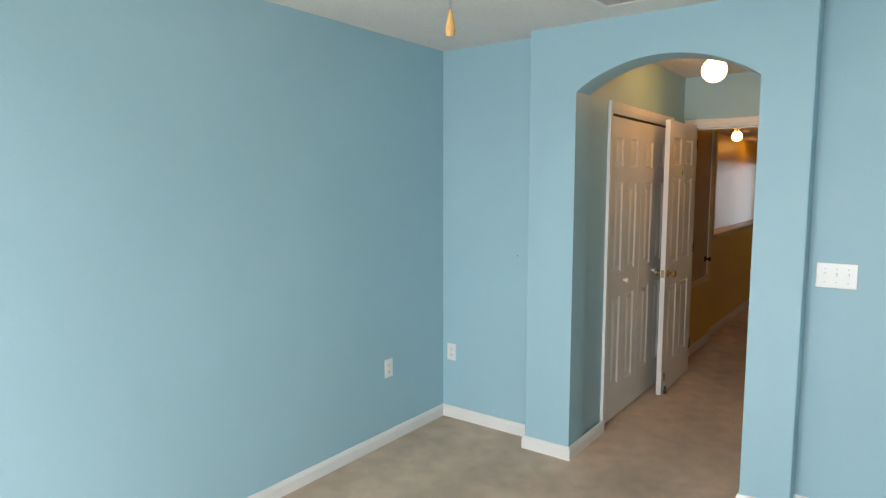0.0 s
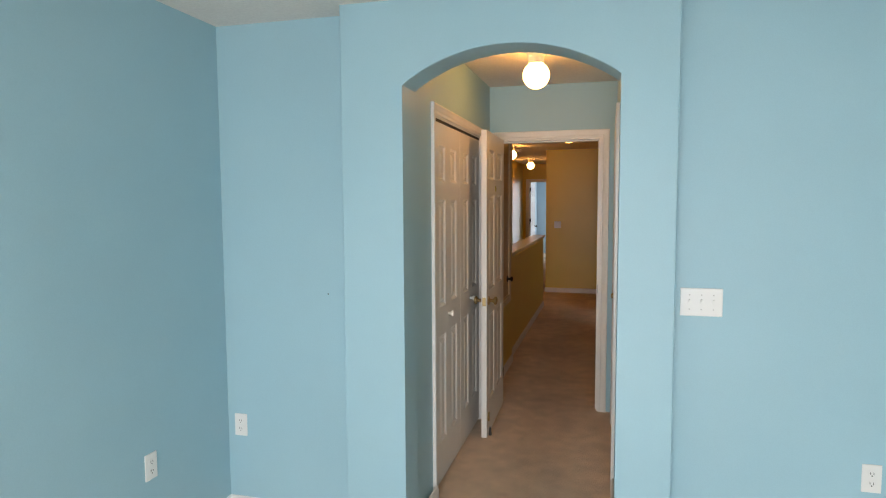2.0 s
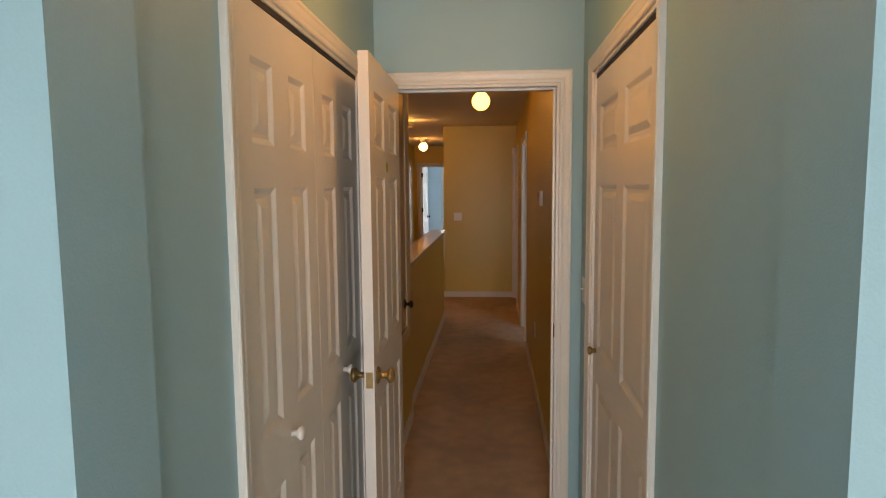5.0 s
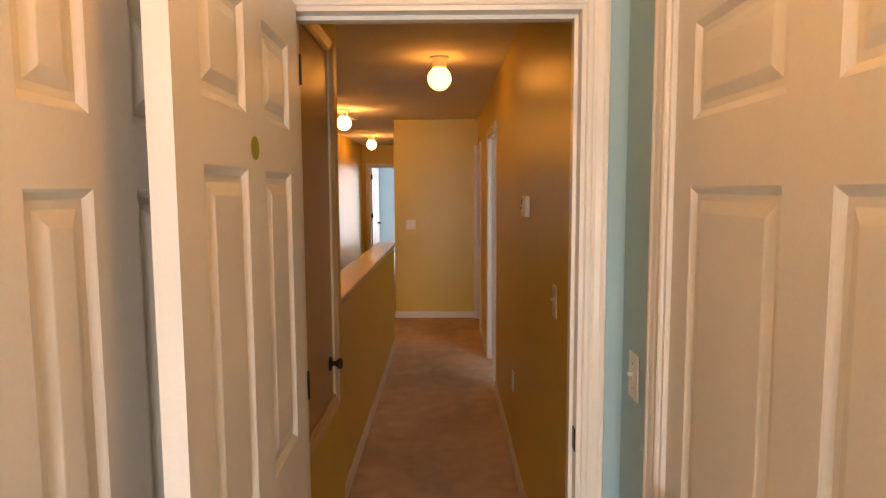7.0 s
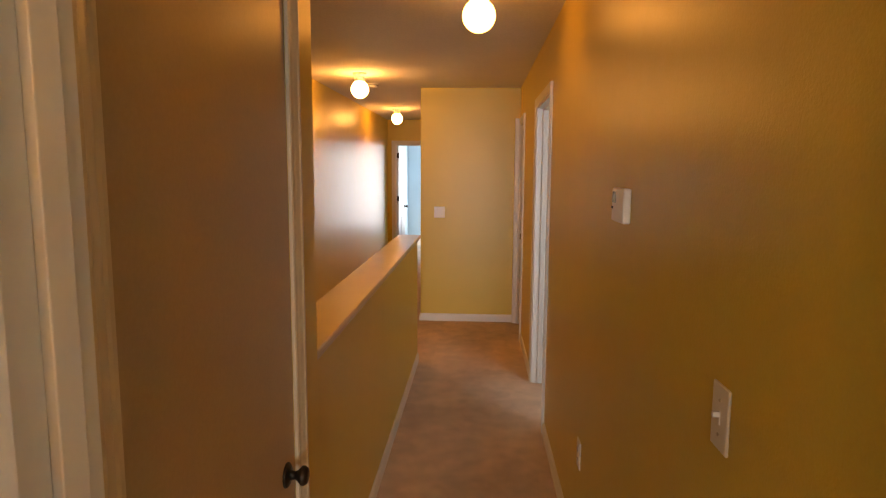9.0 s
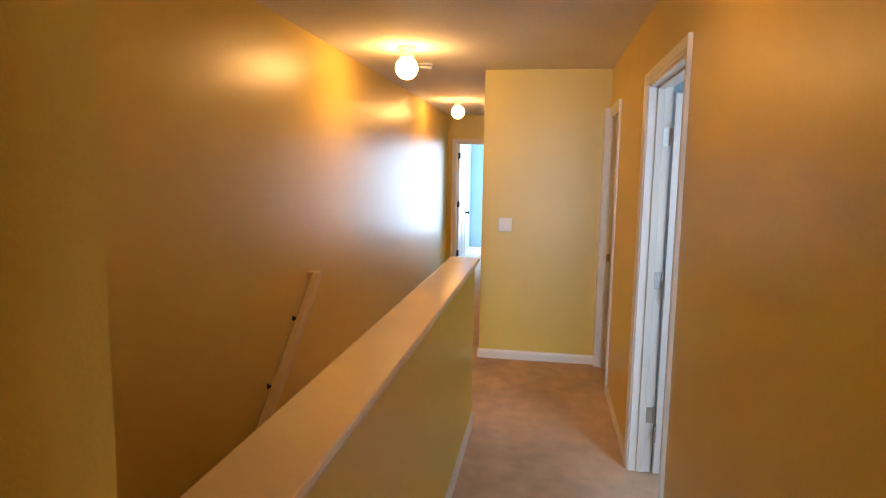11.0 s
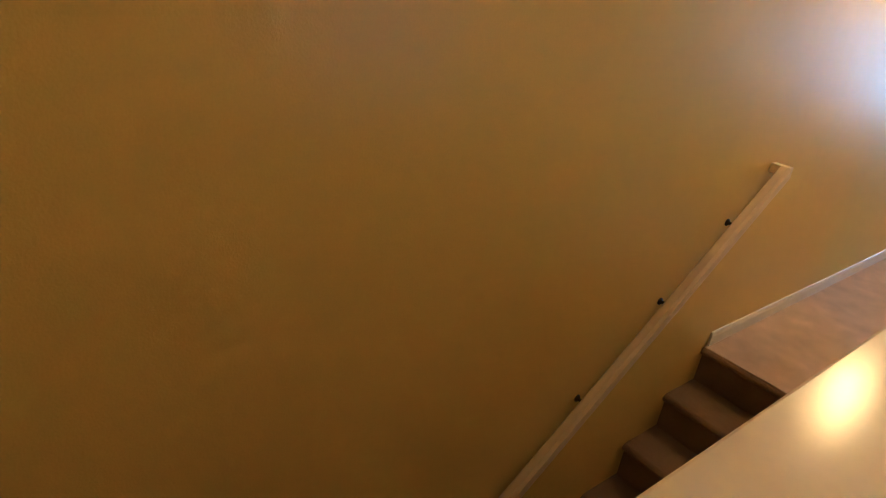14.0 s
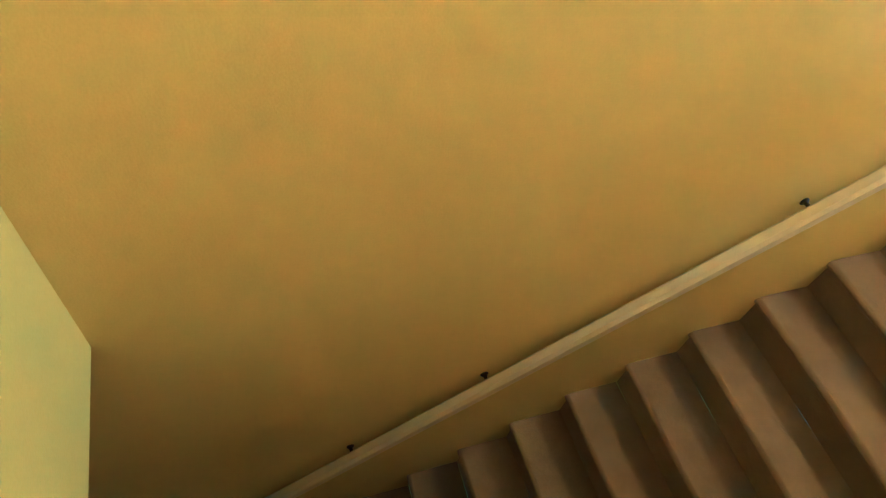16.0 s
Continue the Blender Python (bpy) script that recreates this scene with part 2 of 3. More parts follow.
# ---- plan (metres; the arch looks along +y) ----
H = 2.44
BX0, BX1, BY0, BY1 = -1.421, 2.70, -5.20, 0.008      # bedroom
AX0, AX1, AY0, AY1 = -0.706, 0.700, -0.140, 0.048       # arch block
OX0, OX1, SPRING, RISE = -0.420, 0.482, 2.084, 0.145   # arched opening
VX0, VX1, DY0, DY1 = -0.440, 0.490, 2.000, 2.110       # vestibule and the wall of its door
HX0, HX1, HEND = -0.462, 0.420, 8.065                  # hall
SX = -1.550                                            # stairwell's outer wall
BULK, HWEST = 3.375, 3.30                                           # bulkhead over the lower flight
LAND, RUN, STEP = 6.509, 0.2388, 0.1991                   # top nosing, run and rise
CX1, FAR = -0.602, 12.20                               # side corridor

HW1 = 6.62                                             # far end of the half wall
LC0, LC1 = 0.425, 1.630     # bifold closet
RC0, RC1 = 0.735, 1.710     # single-door closet
CT = 2.042                  # height of openings

# ---- floors and ceilings ----
FLOOR_LABEL = "beige short-pile wall-to-wall carpet with worn traffic lanes"
for name, x0, x1, y0, y1 in (
        ("floor_bedroom", BX0 - 0.1, BX1 + 0.1, BY0 - 0.1, AY1), ("floor_vestibule", -1.5, 1.6, AY1, DY1), ("floor_hall", HX0 - 0.14, HX1 + 0.12, DY1, LAND),
        ("floor_landing", SX - 0.02, HX1 + 0.12, LAND, HEND + 0.02), ("floor_corridor", SX - 0.02, CX1 + 0.02, HEND + 0.02, FAR),
        ("floor_far_room", -1.75, 1.0, FAR, 16.2), ("floor_side_room", HX1 + 0.12, 3.5, 4.0, 8.3)):
    thing(name, box(x0, x1, y0, y1, -0.02, 0.007), CARPET, FLOOR_LABEL, "carpet", "structure")
thing("ceiling_bedroom", box(BX0 - 0.1, BX1 + 0.1, BY0 - 0.1, 0.0, H, H + 0.12), CEIL, "white textured bedroom ceiling", "ceiling", "structure")
thing("ceiling_vestibule", box(-1.5, 1.6, 0.0, DY0 + 0.05, H, H + 0.12), CEIL, "white textured ceiling above the closets", "ceiling", "structure")
thing("ceiling_hall", box(SX - 0.1, 3.5, DY0 + 0.05, 16.2, H, H + 0.12), CEIL, "white textured ceiling of the hallway", "ceiling", "structure")

# ---- bedroom walls ----
wall("wall_west", "y", BY0, 0.108, BX0 - 0.1, BX0, 0, H, (), (BLUE, BLUE), "blue painted bedroom wall")
wall("wall_north_a", "x", BX0, AX0, BY1, 0.108, 0, H, (), (BLUE, BLUE), "blue painted bedroom wall beside the arch")
wall("wall_north_b", "x", AX1, BX1, BY1, 0.108, 0, H, (), (BLUE, BLUE), "blue painted bedroom wall with switches")
wall("wall_east", "y", BY0, 0.108, BX1, BX1 + 0.1, 0, H, (), (BLUE, BLUE), "blue painted bedroom wall")
wall("wall_south", "x", BX0 - 0.1, BX1 + 0.1, BY0 - 0.12, BY0, 0, H, ((-0.5, 1.2, 0.08, 2.08),), (BLUE, BLUE), "blue painted bedroom wall with a window")


def arch_wall():
    """The arched block: two piers and a head with a segmental arch, as one closed body."""
    bm = bmesh.new()
    half, mid = (OX1 - OX0) / 2, (OX0 + OX1) / 2
    radius = (half * half + RISE * RISE) / (2 * RISE)
    n = 28
    low = [(AX0, 0.0), (OX0, 0.0)]
    for i in range(n + 1):
        x = OX0 + (OX1 - OX0) * i / n
        low.append((x, SPRING + math.sqrt(radius * radius - (x - mid) ** 2) - radius + RISE))
    low += [(OX1, 0.0), (AX1, 0.0)]
    front = {}

    def v(x, y, z):
        key = (round(x, 5), y, round(z, 5))
        if key not in front:
            front[key] = bm.verts.new((x, y, z))
        return front[key]

    for y in (AY0, AY1):
        for (xa, za), (xb, zb) in zip(low, low[1:]):
            if xb - xa > 1e-6:
                bm.faces.new((v(xa, y, za), v(xb, y, zb), v(xb, y, H), v(xa, y, H)))
    for (xa, za), (xb, zb) in zip(low, low[1:]):
        bm.faces.new((v(xa, AY0, za), v(xb, AY0, zb), v(xb, AY1, zb), v(xa, AY1, za)))
    for x in (AX0, AX1):
        bm.faces.new((v(x, AY0, 0), v(x, AY0, H), v(x, AY1, H), v(x, AY1, 0)))
    bmesh.ops.recalc_face_normals(bm, faces=bm.faces)
    sharp = [e for e in bm.edges if len(e.link_faces) == 2 and e.calc_face_angle() > 0.6]
    bmesh.ops.bevel(bm, geom=sharp, offset=0.007, segments=3, affect="EDGES", profile=0.5)
    return thing("wall_arch", bm, BLUE, "blue painted wall block with an arched opening", "wall", "structure")


arch_wall()
for path in (
        [(BX0, BY0), (BX0, BY1), (AX0, BY1), (AX0, AY0), (OX0, AY0), (OX0, LC0 - 0.055)],
        [(OX1 + 0.005, RC0 - 0.055), (OX1, AY0), (AX1, AY0), (AX1, BY1), (BX1, BY1), (BX1, BY0)],
        [(BX1, BY0), (BX0, BY0)]):
    baseboard([(x, y) for x, y in path][::-1])
baseboard([(VX0, LC1 + 0.055), (VX0, DY0)][::-1])
baseboard([(VX1, DY0), (VX1, RC1 + 0.055)][::-1])

# ---- vestibule walls with the closets ----
wall("wall_vestibule_a", "y", AY1, DY0, VX0 - 0.1, VX0, 0, H, ((LC0, LC1, 0, CT),), (BLUE, BLUE), "blue painted vestibule wall with a closet")
wall("wall_vestibule_b", "y", AY1, DY0, VX1, VX1 + 0.1, 0, H, ((RC0, RC1, 0, CT),), (BLUE, BLUE), "blue painted vestibule wall with a closet")
wall("wall_closet_a", "y", 0.108, DY0, -1.521, -1.421, 0, H, (), (BLUE, WHITE), "plain closet back wall")
wall("wall_closet_b", "y", 0.108, DY0, 1.5, 1.6, 0, H, (), (WHITE, BLUE), "plain closet back wall")
wall("wall_door", "x", -1.521, 1.6, DY0, DY1, 0, H, ((-0.375, 0.390, 0, 2.050),), (BLUE, YELLOW, WHITE), "wall with a doorway, blue on one face and golden on the other")

# ---- hall walls ----
CUP0, CUP1, CUPZ0, CUPZ1 = 2.30, 3.065, 0.700, 2.165
wall("wall_hall_west", "y", DY1, HWEST, HX0 - 0.14, HX0, 0, H, ((CUP0, CUP1, CUPZ0, CUPZ1),), (YELLOW, YELLOW), "golden painted hall wall with a raised cupboard")
RD0, RD1, RE0, RE1 = 5.283, 6.175, 7.41, 8.000
wall("wall_hall_east", "y", DY1, HEND + 0.1, HX1, HX1 + 0.115, 0, H, ((RD0, RD1, 0, 2.065), (RE0, RE1, 0, 2.075)), (YELLOW, FARBLUE, WHITE), "golden painted hall wall with two doorways")
wall("wall_hall_end", "x", CX1, HX1, HEND, HEND + 0.1, 0, H, (), (YELLOW, YELLOW), "golden painted end wall with a switch")
wall("wall_corridor_east", "y", HEND + 0.1, FAR, CX1, CX1 + 0.1, 0, H, (), (YELLOW, YELLOW), "golden painted corridor wall")
wall("wall_stair", "y", 1.2, FAR, SX - 0.12, SX, -2.8, H, (), (YELLOW, YELLOW), "glossy golden painted wall above the stairs")
wall("wall_far", "x", SX, CX1 + 0.1, FAR, FAR + 0.11, 0, H, ((-1.43, -0.66, 0, 2.04),), (YELLOW, FARBLUE, WHITE), "golden painted wall with an open doorway")
wall("wall_bulkhead", "x", SX, HX0 - 0.14, BULK - 0.12, BULK, -0.03, H, (), (YELLOW, YELLOW), "golden painted bulkhead over the lower stairs")
thing("soffit", box(SX, HX0 - 0.14, 1.2, BULK - 0.12, -0.03, -0.021), YELLOW, "golden painted soffit over the lower stairs", "soffit", "structure")
wall("wall_stair_inner", "y", 1.2, LAND + 0.16, HX0 - 0.14, HX0 - 0.02, -2.8, -0.02, (), (YELLOW, YELLOW), "golden painted inner wall of the stairs")
wall("wall_stair_foot", "x", SX, HX0 - 0.02, 1.08, 1.2, -2.8, 0.0, (), (YELLOW, YELLOW), "golden painted wall at the foot of the stairs")
thing("floor_lower", box(SX - 0.1, HX0, 1.1, 3.4, -2.74, 14 * -STEP), CARPET, "beige carpet at the foot of the stairs", "carpet", "structure")

# ---- side room and far room ----
wall("wall_side_room_a", "x", HX1 + 0.115, 3.5, 4.0, 4.1, 0, H, ((1.1, 2.3, 0.9, 2.1),), (FARBLUE, FARBLUE), "pale painted room wall with a window")
wall("wall_side_room_b", "x", HX1 + 0.115, 3.5, 6.95, 7.05, 0, H, (), (FARBLUE, FARBLUE), "pale painted partition")
wall("wall_side_room_c", "y", 4.0, 8.4, 3.4, 3.5, 0, H, (), (FARBLUE, FARBLUE), "pale painted room wall")
wall("wall_side_room_d", "x", HX1 + 0.115, 3.4, 8.3, 8.4, 0, H, (), (FARBLUE, FARBLUE), "pale painted room wall")
wall("wall_far_room_a", "y", FAR + 0.11, 16.2, -1.75, -1.65, 0, H, (), (FARBLUE, FARBLUE), "pale blue painted room wall")
wall("wall_far_room_b", "x", -1.75, 0.5, 16.1, 16.2, 0, H, ((-1.3, 0.2, 0.25, 2.15),), (FARBLUE, FARBLUE), "pale blue painted room wall with a window")
wall("wall_far_room_c", "y", FAR, 16.2, 0.4, 0.5, 0, H, (), (FARBLUE, FARBLUE), "pale blue painted room wall")
wall("wall_far_room_d", "x", CX1 + 0.1, 0.4, FAR, FAR + 0.11, 0, H, (), (FARBLUE, FARBLUE), "pale blue painted room wall")


def window(name, plane, at, a0, a1, z0, z1, depth):
    """A two-light window: frame, sill and panes, set in an opening of the given depth."""
    w = holder(name, Matrix(), "white framed window with two clear panes", "window", kind="structure")
    mid, t = (a0 + a1) / 2, 0.05

    def b(p0, p1, q0, q1, d0, d1):
        return box(at + d0, at + d1, p0, p1, q0, q1, 0.003) if plane == "x" else box(p0, p1, at + d0, at + d1, q0, q1, 0.003)

    d0, d1 = depth * 0.35, depth * 0.8
    for p0, p1, q0, q1 in ((a0, a0 + t, z0, z1), (a1 - t, a1, z0, z1), (a0 + t, a1 - t, z0, z0 + t), (a0 + t, a1 - t, z1 - t, z1), (mid - t / 2, mid + t / 2, z0 + t, z1 - t)):
        part("frame", b(p0, p1, q0, q1, d0, d1), WHITE, w)
    for p0, p1 in ((a0 + t, mid - t / 2), (mid + t / 2, a1 - t)):
        pane = part("pane", b(p0, p1, z0 + t, z1 - t, (d0 + d1) / 2 - 0.003, (d0 + d1) / 2 + 0.003), GLASS, w)
        pane.visible_shadow = False
    return w


window("window_1", "y", BY0 - 0.12, -0.5, 1.2, 0.08, 2.08, 0.12)
window("window_2", "y", 4.0, 1.1, 2.3, 0.9, 2.1, 0.08)
window("window_3", "y", 16.1, -1.3, 0.2, 0.25, 2.15, 0.1)
thing("ground", box(-60, 60, -60, 70, -3.2, -3.0), material("lawn", (0.07, 0.11, 0.035), 0.9, mottle=0.3, scale=2), "green lawn outside the windows", "lawn", "structure")

for path in ([(HX0, DY1), (HX0, HWEST)], [(-0.495, HWEST), (-0.495, HW1)], [(CX1, 9.0), (CX1, HEND), (HX1, HEND)], [(SX, LAND + 0.02), (SX, FAR), (-1.49, FAR)],
             [(HX1, RD0 - 0.06), (HX1, DY1)], [(HX1, RE0 - 0.06), (HX1, RD1 + 0.06)], [(-0.640, HW1), (-0.495, HW1)]):
    baseboard([(x, y) for x, y in path][::-1], WHITE)

# ---- half wall along the stairs ----
half = holder("half_wall", pose(-0.54, 5, 0), "golden painted half wall with a glossy cream cap along the stairs", "half wall", kind="structure")
part("wall", box(-0.100, 0.045, HWEST - 5.0, HW1 - 5, -0.02, 1.050), YELLOW, half)
part("cap", box(-0.115, 0.071, HWEST - 5.0, HW1 + 0.04 - 5, 1.050, 1.075, 0.006), CAPWHITE, half, "glossy cream painted cap")
bm = box(0.045, 0.058, HWEST - 5.0, HW1 - 5, 1.028, 1.050, 0.005)
part("apron", bm, CAPWHITE, half)


# ---- stairs ----
def staircase():
    st = holder("staircase", pose(SX, LAND, 0), "carpeted staircase descending between golden walls", "stairs", kind="structure")
    w = HX0 - 0.14 - SX
    for i in range(14):
        # tread and riser wrapped in carpet, with a rounded nosing
        y1, z = -i * RUN, -i * STEP
        bm = bmesh.new()
        pts = [(0.010, -STEP), (0.010, -0.038), (-0.012, -0.034), (-0.020, -0.022), (-0.020, -0.012), (-0.014, -0.003), (-0.004, 0.003), (0.02, 0.004)]
        if i:
            pts += [(RUN + 0.010, 0.004), (RUN + 0.010, -STEP)]
        else:
            pts += [(0.06, 0.004), (0.06, -STEP)]
        rows = []
        for x in (0.0, w * 0.25, w * 0.5, w * 0.75, w):
            rows.append([bm.verts.new((x, y1 + p + 0.004 * math.sin(7 * x + i * 1.7), z + q)) for p, q in pts])
        n = len(pts)
        for a, b in zip(rows, rows[1:]):
            for k in range(n):
                bm.faces.new((a[k], a[(k + 1) % n], b[(k + 1) % n], b[k]))
        bm.faces.new(rows[0])
        bm.faces.new(rows[-1][::-1])
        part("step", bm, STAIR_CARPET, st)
    return st


staircase()


def handrail():
    """A sloping painted rail on dark brackets, returned to the wall at its top."""
    slope = 0.834
    ang = math.atan(slope)
    top = Vector((-1.488, 6.52, 0.905))
    rail = holder("handrail", pose(SX, top.y, top.z), "cream painted wooden handrail on dark wall brackets", "handrail")
    length = 4.6
    bm = bmesh.new()
    prof = [(-0.021, -0.040), (0.021, -0.040), (0.026, -0.020), (0.026, 0.010), (0.014, 0.024), (-0.014, 0.024), (-0.025, 0.010), (-0.025, -0.016)]
    m = Matrix.Translation((top.x - SX, 0, 0.038)) @ Matrix.Rotation(ang, 4, "X")
    rows = [[bm.verts.new(m @ Vector((x, y, z))) for x, z in prof] for y in (0.0, -length)]
    for k in range(8):
        bm.faces.new((rows[0][k], rows[0][(k + 1) % 8], rows[1][(k + 1) % 8], rows[1][k]))
    bm.faces.new(rows[0])
    bm.faces.new(rows[1][::-1])
    part("rail", bm, RAILPAINT, rail)
    part("return", box(0.0, top.x - SX + 0.02, -0.012, 0.030, 0.012, 0.056, 0.004), RAILPAINT, rail)
    for y in (6.286, 5.927, 5.517, 4.549, 4.035):
        d = y - top.y
        z = d * slope
        bm = lathe([(0.016, 0.0), (0.016, 0.004), (0.011, 0.008), (0.007, 0.012), (0.006, 0.045)], pose(0.0, d, z + 0.004, 0, 90, 0), 16)
        add_box(bm, 0.040, 0.056, d - 0.008, d + 0.008, z - 0.012, z + 0.016, 0.003)
        add_box(bm, top.x - SX - 0.016, top.x - SX + 0.016, d - 0.02, d + 0.02, z + 0.000, z + 0.006)
        part("bracket", bm, BRONZE, rail, "dark bronze bracket", smooth=False)
    return rail


handrail()

# ---- door frames ----

def door_frame(plane, faces, a0, a1, z1, t0, t1, stop_at, lining=0.018, name_label="white painted door frame with moulded casing"):
    """Lining, stop and casing of a doorway through a wall between t0 and t1; faces lists (plane coordinate, side) of casings."""
    f = holder("door_frame", Matrix(), name_label, "door frame", kind="structure")

    def b(p0, p1, q0, q1, z0, zt):
        return box(p0, p1, q0, q1, z0, zt, 0.0015) if plane == "y" else box(q0, q1, p0, p1, z0, zt, 0.0015)

    part("jamb", b(a0, a0 + lining, t0, t1, 0, z1), WHITE, f)
    part("jamb", b(a1 - lining, a1, t0, t1, 0, z1), WHITE, f)
    part("head", b(a0 + lining, a1 - lining, t0, t1, z1 - lining, z1), WHITE, f)
    if stop_at:
        s0, s1 = stop_at
        part("stop", b(a0 + lining, a0 + lining + 0.011, s0, s1, 0, z1 - lining), WHITE, f)
        part("stop", b(a1 - lining - 0.011, a1 - lining, s0, s1, 0, z1 - lining), WHITE, f)
        part("stop", b(a0 + lining + 0.011, a1 - lining - 0.011, s0, s1, z1 - lining - 0.011, z1 - lining), WHITE, f)
    for at, side in faces:
        part("casing", add_casing(bmesh.new(), plane, at, side, a0 + 0.006, a1 - 0.006, 0, z1 - 0.006), WHITE, f)
    return f


door_frame("y", [(DY0, -1)], -0.375, 0.390, 2.050, DY0 - 0.002, DY1 + 0.002, (DY0 + 0.04, DY0 + 0.075))
door_frame("x", [(VX0, 1)], LC0, LC1, CT, VX0 - 0.102, VX0 + 0.002, None, name_label="white painted closet frame with moulded casing")
door_frame("x", [(VX1, -1)], RC0, RC1, CT, VX1 - 0.002, VX1 + 0.102, None, name_label="white painted closet frame with moulded casing")
door_frame("x", [(HX1, -1)], RD0, RD1, 2.065, HX1 - 0.002, HX1 + 0.117, (HX1 + 0.04, HX1 + 0.075))
door_frame("x", [(HX1, -1)], RE0, RE1, 2.075, HX1 - 0.002, HX1 + 0.117, (HX1 + 0.04, HX1 + 0.075))
door_frame("y", [(FAR, -1)], -1.43, -0.66, 2.04, FAR - 0.002, FAR + 0.112, (FAR + 0.03, FAR + 0.065))

# hinge leaves and strikes let into the jambs
frames = [o for o in scene.objects if o.name.startswith("door_frame")]
for z in (0.33, 1.06, 1.80):
    part("hinge", add_box(box(HX1 + 0.078, HX1 + 0.117, RD1 - 0.0205, RD1 - 0.0175, z - 0.045, z + 0.045, 0.0008), HX1 + 0.110, HX1 + 0.122, RD1 - 0.030, RD1 - 0.018, z - 0.045, z + 0.045, 0.003), NICKEL, frames[3], "worn nickel hinge")
    part("hinge", add_box(box(-1.4125, -1.4095, FAR + 0.075, FAR + 0.112, z - 0.045, z + 0.045, 0.0008), -1.412, -1.400, FAR + 0.100, FAR + 0.114, z - 0.045, z + 0.045, 0.003), BRONZE, frames[5], "dark hinge")
part("casing", box(0.368, HX1 - 0.0005, RE1 + 0.002, HEND - 0.0005, 0, 2.128, 0.004), WHITE, frames[4])
part("strike_plate", box(HX1 + 0.010, HX1 + 0.036, RE1 - 0.0205, RE1 - 0.0175, 0.90, 0.96, 0.0005), BRASS, frames[4], "brass strike plate")

# ---- doors ----
PANELS = {}


def panel_mesh(w, h, t):
    """A moulded panel seen from both sides: a sunk border and a raised field."""
    key = (round(w, 4), round(h, 4), t)
    if key in PANELS:
        return PANELS[key]
    bm = bmesh.new()
    rings = [(0.0, 0.0), (0.004, -0.002), (0.014, -0.009), (0.026, -0.0095), (0.046, -0.0025), (0.049, -0.002)]
    for s in (1, -1):
        rows = []
        for inset, depth in rings:
            y = s * (t / 2 + depth)
            rows.append([bm.verts.new((x, y, z)) for x, z in ((-w / 2 + inset, -h / 2 + inset), (w / 2 - inset, -h / 2 + inset), (w / 2 - inset, h / 2 - inset), (-w / 2 + inset, h / 2 - inset))])
        for a, b in zip(rows, rows[1:]):
            for k in range(4):
                f = (a[k], a[(k + 1) % 4], b[(k + 1) % 4], b[k])
                bm.faces.new(f if s < 0 else f[::-1])
        bm.faces.new(rows[-1] if s < 0 else rows[-1][::-1])
    me = bpy.data.meshes.new("panel")
    bm.to_mesh(me)
    bm.free()
    me.materials.append(DOORWHITE)
    PANELS[key] = me
    return me


def door_leaf(door, w, h, t=0.035, stile=0.105, mid=0.10, columns=2, rows=((0.235, 0.80), (0.955, 1.535), (1.650, 1.895))):
    """A moulded panel door as parts of door: x from 0 (hinge) to w, y the thickness, z up."""
    pw = (w - 2 * stile - mid * (columns - 1)) / columns
    cols = [(stile + c * (pw + mid), stile + c * (pw + mid) + pw) for c in range(columns)]
    rows = [(a * h / 2.0, b * h / 2.0) for a, b in rows]
    xs = sorted({0.0, w, *(u for c in cols for u in c)})
    zs = sorted({0.0, h, *(z for r in rows for z in r)})
    bm = bmesh.new()
    vs = {}

    def v(i, k, s):
        if (i, k, s) not in vs:
            vs[i, k, s] = bm.verts.new((xs[i], s * t / 2, zs[k]))
        return vs[i, k, s]

    for i in range(len(xs) - 1):
        for k in range(len(zs) - 1):
            x, z = (xs[i] + xs[i + 1]) / 2, (zs[k] + zs[k + 1]) / 2
            if any(a < x < b for a, b in cols) and any(a < z < b for a, b in rows):
                continue
            for s in (1, -1):
                bm.faces.new([v(i, k, s), v(i + 1, k, s), v(i + 1, k + 1, s), v(i, k + 1, s)][::-s])
    nx, nz = len(xs) - 1, len(zs) - 1
    for k in range(nz):
        for i in (0, nx):
            bm.faces.new((v(i, k, 1), v(i, k, -1), v(i, k + 1, -1), v(i, k + 1, 1)))
    for i in range(nx):
        for k in (0, nz):
            bm.faces.new((v(i, k, 1), v(i, k, -1), v(i + 1, k, -1), v(i + 1, k, 1)))
    part("slab", bm, DOORWHITE, door)
    for a, b in cols:
        for c, d in rows:
            part("panel", panel_mesh(b - a, d - c, t), None, door, at=pose((a + b) / 2, 0, (c + d) / 2))
    return door


def knob_mesh(length=0.055, r=0.027):
    return [(0.031, 0.0), (0.031, 0.004), (0.026, 0.008), (0.012, 0.011), (0.010, length * 0.45), (0.014, length * 0.6), (r, length * 0.78), (r, length * 0.92), (r * 0.8, length * 1.05), (r * 0.45, length * 1.1), (0.0, length * 1.1)]


